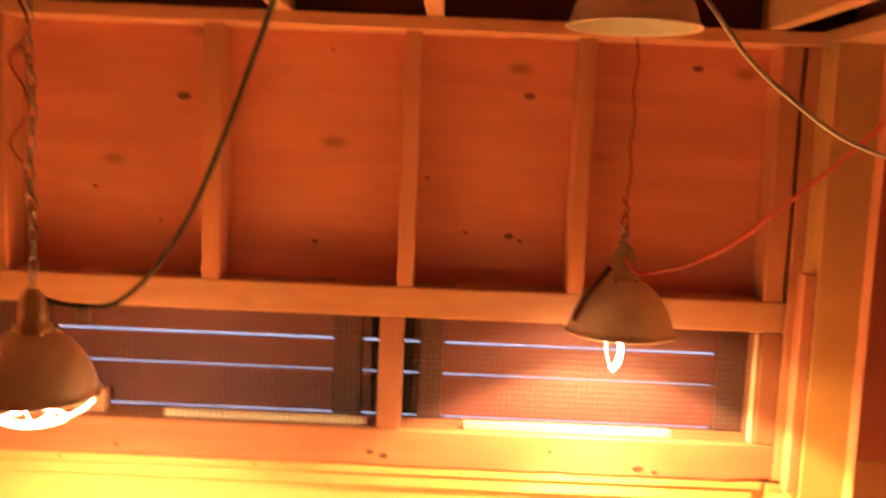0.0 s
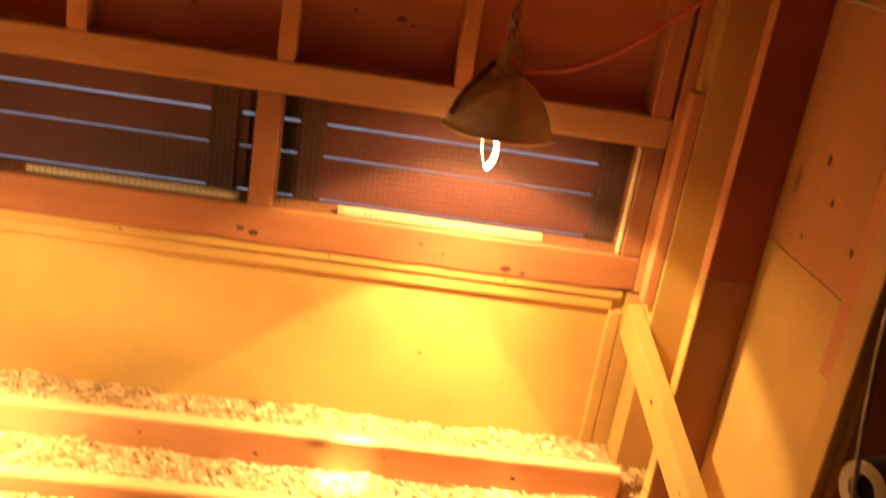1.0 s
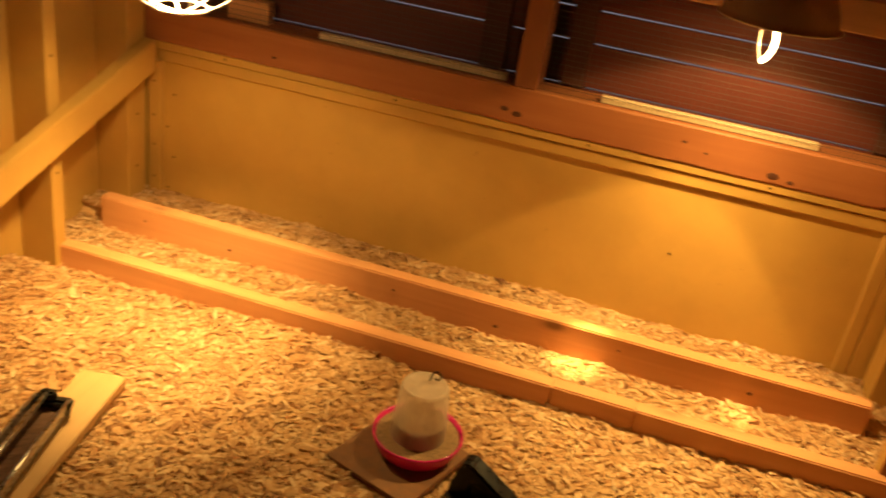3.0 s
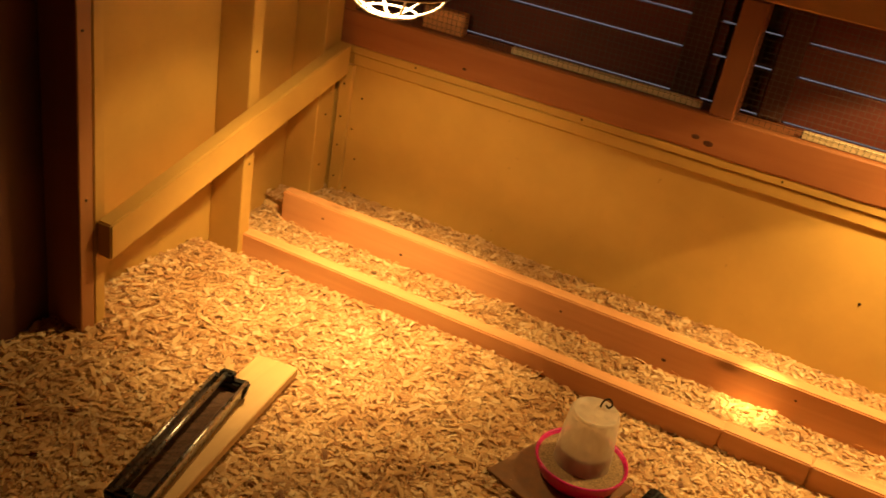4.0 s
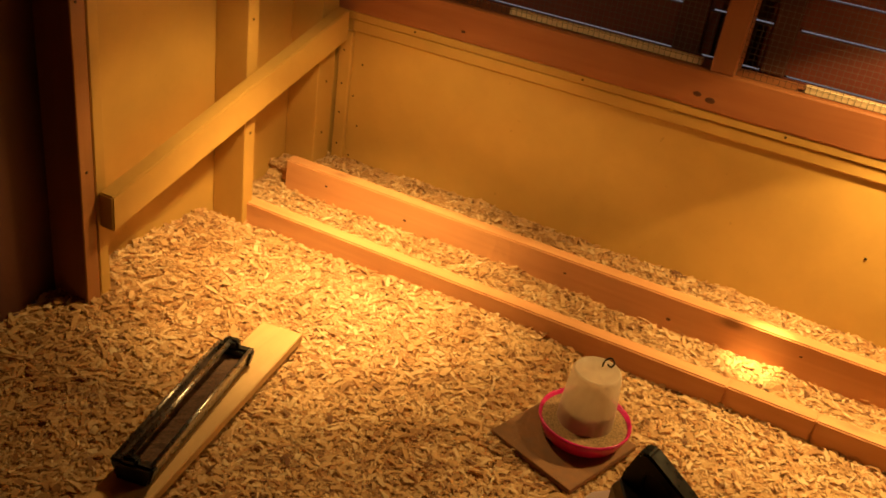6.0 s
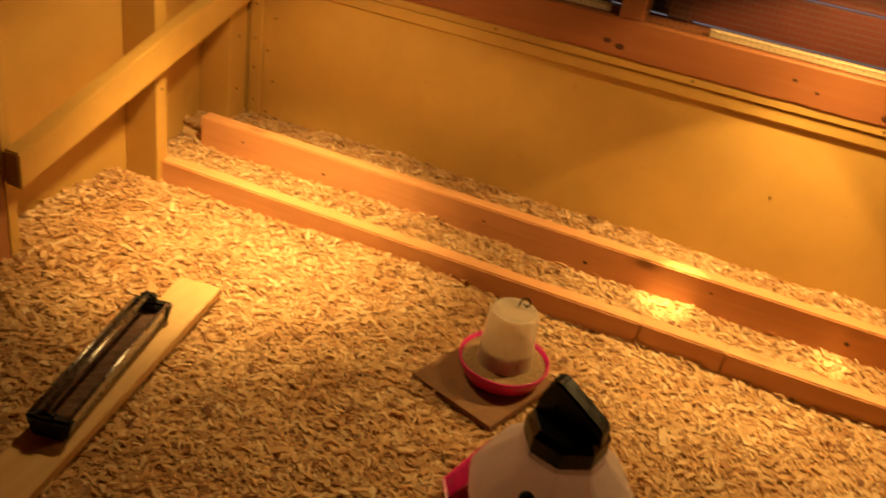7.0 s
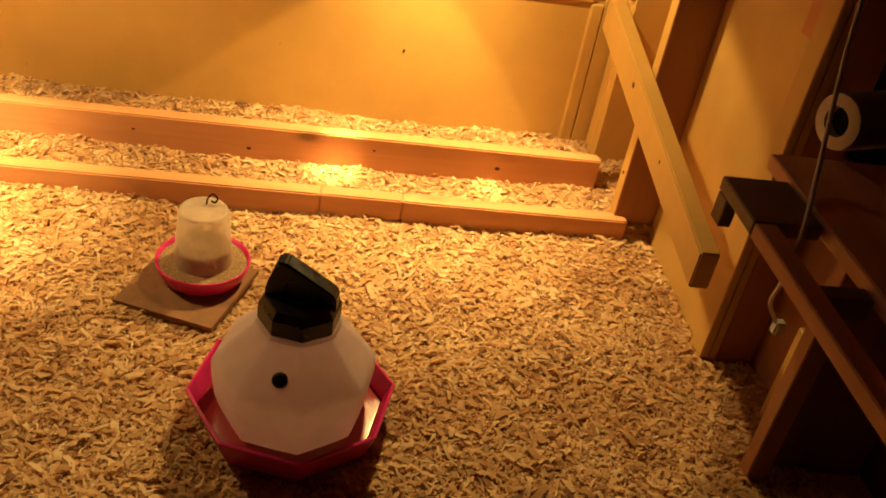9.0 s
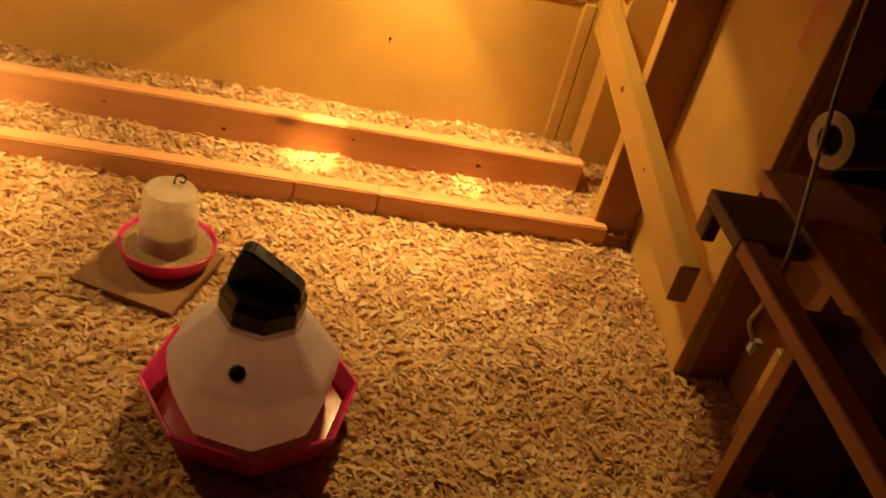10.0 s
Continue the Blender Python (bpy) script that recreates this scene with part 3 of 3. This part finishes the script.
# ---- lamps ----
def heat_lamp(at, rim_z, lit, guard, chain_top, cord, cord_mat, label, link=1.0, chain_mat=None):
    x, y = at
    lamp = thing("heat_lamp", (x, y, rim_z), label, "lamp", "hanging heat lamps")
    R = 0.105
    prof = [(R + 0.003, 0.0), (R, 0.001), (0.102, 0.012), (0.095, 0.035), (0.082, 0.060), (0.064, 0.083), (0.045, 0.098), (0.030, 0.104)]
    inner = [(r - 0.002, z + (0.0 if i < 2 else -0.002)) for i, (r, z) in enumerate(prof)]
    b = lathe([(r, rim_z + z) for r, z in prof], 40, (x, y, 0))
    shade = part("shade", b, METAL, lamp, "spun aluminium bell shade", True)
    b = lathe([(r, rim_z + z) for r, z in inner[1:]], 40, (x, y, 0))
    part("lining", b, SHADE_IN, shade, "", True)
    bead = tube([(x + (R + 0.003) * math.cos(k * math.pi / 20), y + (R + 0.003) * math.sin(k * math.pi / 20), rim_z) for k in range(40)], 0.0022, 6, closed=True)
    part("rim", bead, METAL, shade, "", True)
    b = lathe([(0.0, 0.172), (0.010, 0.172), (0.014, 0.165), (0.021, 0.158), (0.024, 0.128), (0.024, 0.116), (0.031, 0.113), (0.031, 0.101), (0.0, 0.101)], 24, (x, y, rim_z))
    part("socket", b, BRASS, lamp, "brass and plastic lamp socket", True)
    for k in range(5):
        t = 2 * math.pi * k / 5 + 0.4
        part("screw", lathe([(0.004, 0), (0.004, 0.004), (0, 0.006)], 8, (x + 0.036 * math.cos(t), y + 0.036 * math.sin(t), rim_z + 0.1015)), BRIGHT, lamp)
    if lit and not guard:
        coil = [(x - 0.006 + 0.009 * math.cos(k * 0.8), y - 0.01 + 0.009 * math.sin(k * 0.8), rim_z + 0.150 + 0.0016 * k) for k in range(40)]
        part("spring_hook", tube(coil, 0.0016, 5), GALV, lamp, "bright coiled steel hook", True)
        part("clamp", tube(curve([(x - 0.030, y - 0.02, rim_z + 0.128), (x - 0.052, y - 0.035, rim_z + 0.102), (x - 0.078, y - 0.045, rim_z + 0.070), (x - 0.098, y - 0.045, rim_z + 0.026)], 6), 0.006, 8), DARK_RED, lamp, "dark red spring clamp", True)
        pts = curve([(x - 0.004, y, rim_z - 0.012), (x + 0.004, y, rim_z - 0.03), (x + 0.003, y, rim_z - 0.055), (x - 0.005, y, rim_z - 0.072), (x - 0.012, y, rim_z - 0.078)], 6)
        part("filament", tube(pts, 0.0042, 8), FILAMENT, lamp, "glowing bulb strip", True)
        part("support_wire", tube(curve([(x - 0.022, y, rim_z - 0.005), (x - 0.024, y, rim_z - 0.04), (x - 0.013, y, rim_z - 0.078)], 6), 0.0012, 5), METAL, lamp)
    if lit and guard:
        b = lathe([(0.020, 0.03), (0.03, 0.015), (0.036, 0.0), (0.037, -0.008), (0.030, -0.018), (0, -0.022)], 24, (x, y, rim_z + 0.0))
        part("bulb", b, FILAMENT, lamp, "lit heat bulb", True).visible_shadow = False
    if guard:
        b = bmesh.new()
        for k in range(3):
            t = math.pi * k / 3 + 0.2
            c, s = math.cos(t), math.sin(t)
            tube(curve([(x - 0.108 * c, y - 0.108 * s, rim_z + 0.006), (x - 0.085 * c, y - 0.085 * s, rim_z - 0.025), (x - 0.04 * c, y - 0.04 * s, rim_z - 0.048), (x, y, rim_z - 0.054 - 0.002 * k), (x + 0.04 * c, y + 0.04 * s, rim_z - 0.048), (x + 0.085 * c, y + 0.085 * s, rim_z - 0.025), (x + 0.108 * c, y + 0.108 * s, rim_z + 0.006)], 6), 0.0022, 6, b)
        tube([(x + 0.05 * math.cos(k * math.pi / 12), y + 0.05 * math.sin(k * math.pi / 12), rim_z - 0.046) for k in range(24)], 0.002, 6, b, True)
        part("guard", b, METAL, lamp, "bowed wire bulb guard", True)
    if chain_top:
        b = bmesh.new()
        z = rim_z + 0.175
        k = 0
        while z < chain_top:
            c, s = (1, 0) if k % 2 else (0, 1)
            sway = 0.003 * math.sin(k * 0.7)
            tube([(x + sway + link * 0.004 * math.cos(q * math.pi / 5) * c, y + link * 0.004 * math.cos(q * math.pi / 5) * s, z + link * (0.009 + 0.009 * math.sin(q * math.pi / 5))) for q in range(10)], link * 0.0012, 5, b, True)
            z += link * 0.0145
            k += 1
        part("chain", b, chain_mat or GALV, lamp, "thin steel hanging chain")
    if cord:
        part("cord", tube(curve(cord, 10), 0.0042, 7), cord_mat, lamp, "", True)
    return lamp


heat_lamp(LAMP_LEFT, 0.752, True, True, 1.56, [(-0.575, -0.5, 0.922), (-0.552, -0.49, 0.905), (-0.51, -0.46, 0.893), (-0.46, -0.45, 0.897), (-0.405, -0.46, 0.942), (-0.325, -0.52, 1.037), (-0.250, -0.61, 1.153), (-0.180, -0.72, 1.273), (-0.12, -0.85, 1.358), (-0.06, -1.0, 1.46), (-0.02, -1.1, 1.56)], RUBBER, "lit aluminium heat lamp with wire guard on a chain", 1.7)
heat_lamp(LAMP_RIGHT, 0.836, True, False, 1.56, [(0.445, -0.225, 0.985), (0.47, -0.22, 0.958), (0.52, -0.235, 0.967), (0.572, -0.25, 0.985), (0.64, -0.265, 1.03), (0.713, -0.28, 1.095), (0.811, -0.30, 1.19), (0.88, -0.32, 1.27), (0.93, -0.34, 1.36)], ORANGE, "lit aluminium heat lamp with an orange extension cord", 0.8, plain("red_chain", (0.30, 0.06, 0.04), 0.45, 0.6))
heat_lamp((0.385, -0.47), 1.388, False, False, 0, [(0.40, -0.47, 1.55), (0.491, -0.5, 1.431), (0.569, -0.5, 1.338), (0.66, -0.5, 1.265), (0.732, -0.5, 1.221), (0.83, -0.5, 1.19), (0.958, -0.52, 1.17)], WHITE_CORD, "unlit aluminium lamp under the ceiling joists")
for lamp_at, z0, z1, sway in ((LAMP_LEFT, 1.13, 1.42, -0.03), (LAMP_RIGHT, 1.00, 1.10, -0.012)):
    strand = thing("red_string", (lamp_at[0], lamp_at[1], z0), "thin red string twisted round the lamp chain", "string", "red strings")
    turns = [(lamp_at[0] + sway * (0.4 + 0.5 * math.sin(k * 0.9)), lamp_at[1] - 0.008 + 0.006 * math.cos(k * 1.7), z0 + (z1 - z0) * k / 16) for k in range(17)]
    part("strand", tube(curve(turns, 4), 0.0026, 5), STUD_RED, strand, "", True)
tag = thing("cord_tag", (-0.51, -0.456, 0.87), "small pale paper tag on the black cord", "tag")
part("paper", box(-0.522, -0.498, -0.457, -0.455, 0.862, 0.896, 0.0005), PAPER, tag)


# ---- feeder ----
def chick_feeder(x, y, z):
    f = thing("chick_feeder", (x, y, z), "small red chick feeder with a clouded plastic jar", "feeder")
    part("tray", lathe([(0, 0.004), (0.062, 0.004), (0.072, 0.012), (0.082, 0.036), (0.085, 0.037), (0.086, 0.033), (0.076, 0.006), (0.07, 0.0), (0, 0.0)], 40, (x, y, z)), RED_PLASTIC, f, "red round feeder tray", True)
    b = lathe([(0.0, 0.030), (0.05, 0.031), (0.0795, 0.029)], 40, (x, y, z))
    part("feed", b, FEED, f, "brown chick crumble")
    part("jar", lathe([(0.053, 0.018), (0.052, 0.024), (0.051, 0.06), (0.048, 0.10), (0.045, 0.136), (0.042, 0.142), (0.039, 0.1425), (0.037, 0.140), (0, 0.140)], 36, (x, y, z)), JAR, f, "clouded plastic jar, upside down", True)
    part("feed", lathe([(0.050, 0.02), (0.0485, 0.066), (0.03, 0.074), (0, 0.070)], 30, (x, y, z)), FEED, f)
    part("wire_loop", tube(curve([(x + 0.002, y + 0.02, z + 0.139), (x + 0.004, y + 0.022, z + 0.152), (x + 0.013, y + 0.024, z + 0.160), (x + 0.021, y + 0.022, z + 0.153), (x + 0.017, y + 0.02, z + 0.145), (x + 0.010, y + 0.02, z + 0.148)], 5), 0.0018, 6), NAIL, f)
    return f


slab = part("feeder_board", moved(box(-0.095, 0.095, -0.095, 0.095, -0.006, 0.006, 0.001), pose(-0.014, -0.660, 0.010, 1.5, -1, -20.3)), CARD)
tagged(slab, "square brown board lying on the shavings", "board")
chick_feeder(0.008, -0.628, 0.018)


# ---- waterer ----
def waterer(x, y, z):
    w = thing("waterer", (x, y, z), "large octagonal poultry waterer, milky tank on a red base", "waterer")
    o = math.pi / 8 + 0.12
    at = (x, y, z)
    part("base", octagonal([(0, 0.002), (0.108, 0.002), (0.128, 0.018), (0.144, 0.064), (0.146, 0.068), (0.150, 0.067), (0.150, 0.062), (0.132, 0.012), (0.110, 0.0), (0, 0)], at, o, 0.05, 64), RED_PLASTIC, w, "glossy red octagonal drinking tray")
    part("water", octagonal([(0, 0.036), (0.133, 0.036)], at, o, 0.05), nodes_water(), w, "water in the tray")
    tank = octagonal([(0.096, 0.010), (0.103, 0.026), (0.112, 0.060), (0.1165, 0.100), (0.117, 0.124), (0.115, 0.132), (0.110, 0.139), (0.062, 0.193), (0.059, 0.199), (0.057, 0.203), (0.057, 0.21), (0, 0.21)], at, o, 0.3)
    t = part("tank", tank, MILKY, w, "milky white octagonal tank", True)
    part("seam", octagonal([(0.0575, 0.199), (0.0605, 0.2015), (0.0575, 0.204)], at, o, 0.6), MILKY, t, "", True)
    part("plug", moved(lathe([(0.0115, -0.006), (0.0115, 0.003), (0.009, 0.005), (0, 0.005)], 20), pose(x - 0.020, y - 0.089, z + 0.161, 45, 0, -12)), BLACK, t, "round black plug", True)
    cap = octagonal([(0.050, 0.204), (0.056, 0.206), (0.057, 0.209), (0.057, 0.234), (0.050, 0.246), (0.047, 0.247), (0, 0.247)], at, o, 0.12)
    c = part("cap", cap, BLACK, w, "black octagonal screw cap")
    h = bmesh.new()
    outer = ((-0.052, 0.236), (0.055, 0.236), (0.054, 0.262), (0.046, 0.270), (-0.022, 0.308), (-0.036, 0.306), (-0.050, 0.262))
    hole = ((-0.016, 0.254), (0.022, 0.250), (0.025, 0.254), (0.024, 0.261), (-0.010, 0.279), (-0.016, 0.279), (-0.019, 0.266))
    v = [[[h.verts.new((px, py, pz)) for px, pz in poly] for poly in (outer, hole)] for py in (-0.015, 0.015)]
    for k in range(7):
        j = (k + 1) % 7
        for side in (0, 1):
            h.faces.new((v[side][0][k], v[side][0][j], v[side][1][j], v[side][1][k]))
        for ring in (0, 1):
            h.faces.new((v[0][ring][k], v[0][ring][j], v[1][ring][j], v[1][ring][k]))
    bmesh.ops.recalc_face_normals(h, faces=h.faces[:])
    bmesh.ops.bevel(h, geom=h.edges[:], offset=0.003, segments=2, affect="EDGES")
    moved(h, pose(x, y, z, 0, 0, -12))
    grip = part("handle", h, BLACK, c, "black slab handle with a finger hole")
    part("grip_web", moved(box(-0.019, 0.026, -0.0125, -0.007, 0.249, 0.280, 0.001), pose(x, y, z, 0, 0, -12)), RECESS, grip, "scuffed grey web in the finger hole")
    return w


def nodes_water():
    m, t, b = nodes_of("still_water", 0.05)
    b.inputs["Base Color"].default_value = (0.30, 0.03, 0.04, 1)
    b.inputs["Specular IOR Level"].default_value = 0.6
    return m


waterer(0.189, -0.965, -0.006)


# ---- trough on a board ----
board = part("loose_board", moved(box(-0.045, 0.045, -0.335, 0.335, 0.0, 0.019, 0.002), pose(-0.564, -1.040, 0.004, 1.0, -1.5, 7.0)), PALE_PINE)
tagged(board, "pale planed pine board lying on the shavings", "board")


def trough(m):
    t = thing("feed_trough", m.translation, "long galvanised chick trough with black end caps", "trough")
    L = 0.185
    b = bmesh.new()
    prof = [(-0.040, 0.052), (-0.036, 0.052), (-0.028, 0.004), (0.028, 0.004), (0.036, 0.052), (0.040, 0.052), (0.030, 0.0), (-0.030, 0.0)]
    ends = [[b.verts.new((px, yy, pz)) for px, pz in prof] for yy in (-L, L)]
    for k in range(8):
        j = (k + 1) % 8
        b.faces.new((ends[0][k], ends[0][j], ends[1][j], ends[1][k]))
    bmesh.ops.recalc_face_normals(b, faces=b.faces[:])
    part("pan", moved(b, m), GALV, t, "galvanised sheet pan")
    b = bmesh.new()
    n = 30
    rows = [[b.verts.new((px, -L + 2 * L * k / n, 0.030 + 0.006 * noise.noise((k * 0.7, px * 60, 2)))) for k in range(n + 1)] for px in (-0.032, -0.012, 0.012, 0.032)]
    for r, q in zip(rows, rows[1:]):
        for k in range(n):
            b.faces.new((r[k], r[k + 1], q[k + 1], q[k]))
    part("feed", moved(b, m), TROUGH_FEED, t, "dark brown mash")
    for px in (-0.038, 0.038):
        part("lip", moved(tube([(px, -L, 0.053), (px, L, 0.053)], 0.0045, 8), m), GALV, t, "bright rolled lip", True)
    part("centre_bar", moved(tube([(-0.008, -L, 0.068), (-0.008, L, 0.068)], 0.006, 8), m), GALV, t, "bright metal bar", True)
    for s in (-1, 1):
        cap = box(-0.046, 0.046, s * L - 0.012, s * L + 0.012, -0.003, 0.054, 0.006, seg=2)
        for v in cap.verts:
            v.co.x *= 0.72 + 0.28 * min(1.0, max(0.0, (v.co.z + 0.003) / 0.045))
        box(-0.024, 0.012, s * L - 0.010, s * L + 0.010, 0.046, 0.066 if s < 0 else 0.076, 0.006, cap, 2)
        part("end_cap", moved(cap, m), BLACK, t, "black plastic end cap")
    return t


trough(pose(-0.580, -1.012, 0.0245, 1.0, -1.5, 10.7) @ Matrix.Diagonal((0.84, 0.89, 0.70, 1)))


# ---- shelf by the opening ----
shelf = thing("shelf_frame", (0.80, -1.05, 0), "brown wooden shelf frame beside the opening", "shelf")
part("cross_plank", box(0.705, 0.795, -1.165, -1.055, 0.532, 0.552, 0.002), DARK_SHELF, shelf, "dark stained end plank")
part("block", box(0.706, 0.724, -1.085, -1.056, 0.492, 0.531, 0.002), DARK_SHELF, shelf)
part("side_rail", box(0.705, 0.733, -2.0, -1.167, 0.531, 0.552, 0.002), SHELF_TOP, shelf)
part("shelf_board", box(0.797, 1.155, -2.0, -0.985, 0.534, 0.556, 0.002), SHELF_TOP, shelf, "brown shelf board")
part("cleat", box(0.735, 0.796, -1.30, -1.275, 0.515, 0.545, 0.002), DARK_SHELF, shelf)
tote = thing("storage_tote", (1.02, -1.4, 0.557), "black plastic tote standing on the brown shelf board", "tote")
part("tub", box(0.892, 1.14, -1.98, -1.12, 0.557, 0.64, 0.008, seg=2), BLACK, tote)
part("lid", box(0.886, 1.146, -1.986, -1.114, 0.641, 0.655, 0.004, seg=2), BLACK, tote)
board = tagged(part("wall_board", box(1.142, 1.159, -0.73, -0.465, 0.625, 0.748, 0.002), TAN), "tan board nailed to the dark wall", "board")
part("batten", box(1.145, 1.1585, -0.512, -0.497, 0.44, 0.624, 0.001), TAN, board)
part("leg", box(0.93, 0.965, -1.06, -1.03, -0.03, 0.529, 0.002), STUD_RAW, shelf)
part("side_panel", box(0.966, 1.155, -1.026, -1.018, -0.03, 0.529, 0.001), PANEL_BROWN, shelf)
setting("bay_lining", box(1.062, 1.076, -1.016, -0.70, -0.03, 0.45, 0.001), STUD_RAW, "tan lining of the gap beside the shelf", "wall")
setting("trim", box(1.02, 1.06, -0.925, -0.895, -0.03, 0.20, 0.002), TAN, "thin upright wood slat in the gap", "trim")
roll_m = pose(0.885, -0.965, 0.603, 0, 0, 18) @ Matrix.Rotation(radians(90), 4, "Y")
roll = thing("paper_roll", (0.885, -0.965, 0.556), "blue-grey wrapped paper roll with a white end", "roll")
part("wrap", moved(lathe([(0.038, 0.0), (0.040, 0.008), (0.040, 0.25), (0.035, 0.255)], 28), roll_m), BLUE_WRAP, roll, "", True)
part("paper_end", moved(lathe([(0.0385, -0.001), (0.021, -0.003), (0.021, 0.05)], 28), roll_m), PAPER, roll, "white paper end round a dark core")
part("core", moved(lathe([(0.0205, 0.012), (0.0, 0.012)], 24), roll_m), RUBBER, roll, "dark hollow core")
cable = thing("hanging_cable", (0.88, -0.98, 0.4), "grey cable hanging down past the shelf", "cable")
part("cord", tube(curve([(0.89, -0.87, 1.35), (0.89, -0.88, 0.88), (0.885, -0.915, 0.70), (0.83, -1.05, 0.575), (0.753, -1.19, 0.558), (0.755, -1.19, 0.49), (0.88, -1.0, 0.32), (0.97, -0.90, 0.21)], 10), 0.0035, 7), WHITE_CORD, cable, "", True)
part("plug", box(0.970, 0.990, -0.910, -0.890, 0.185, 0.212, 0.004, seg=2), WHITE_CORD, cable, "small pale plug")
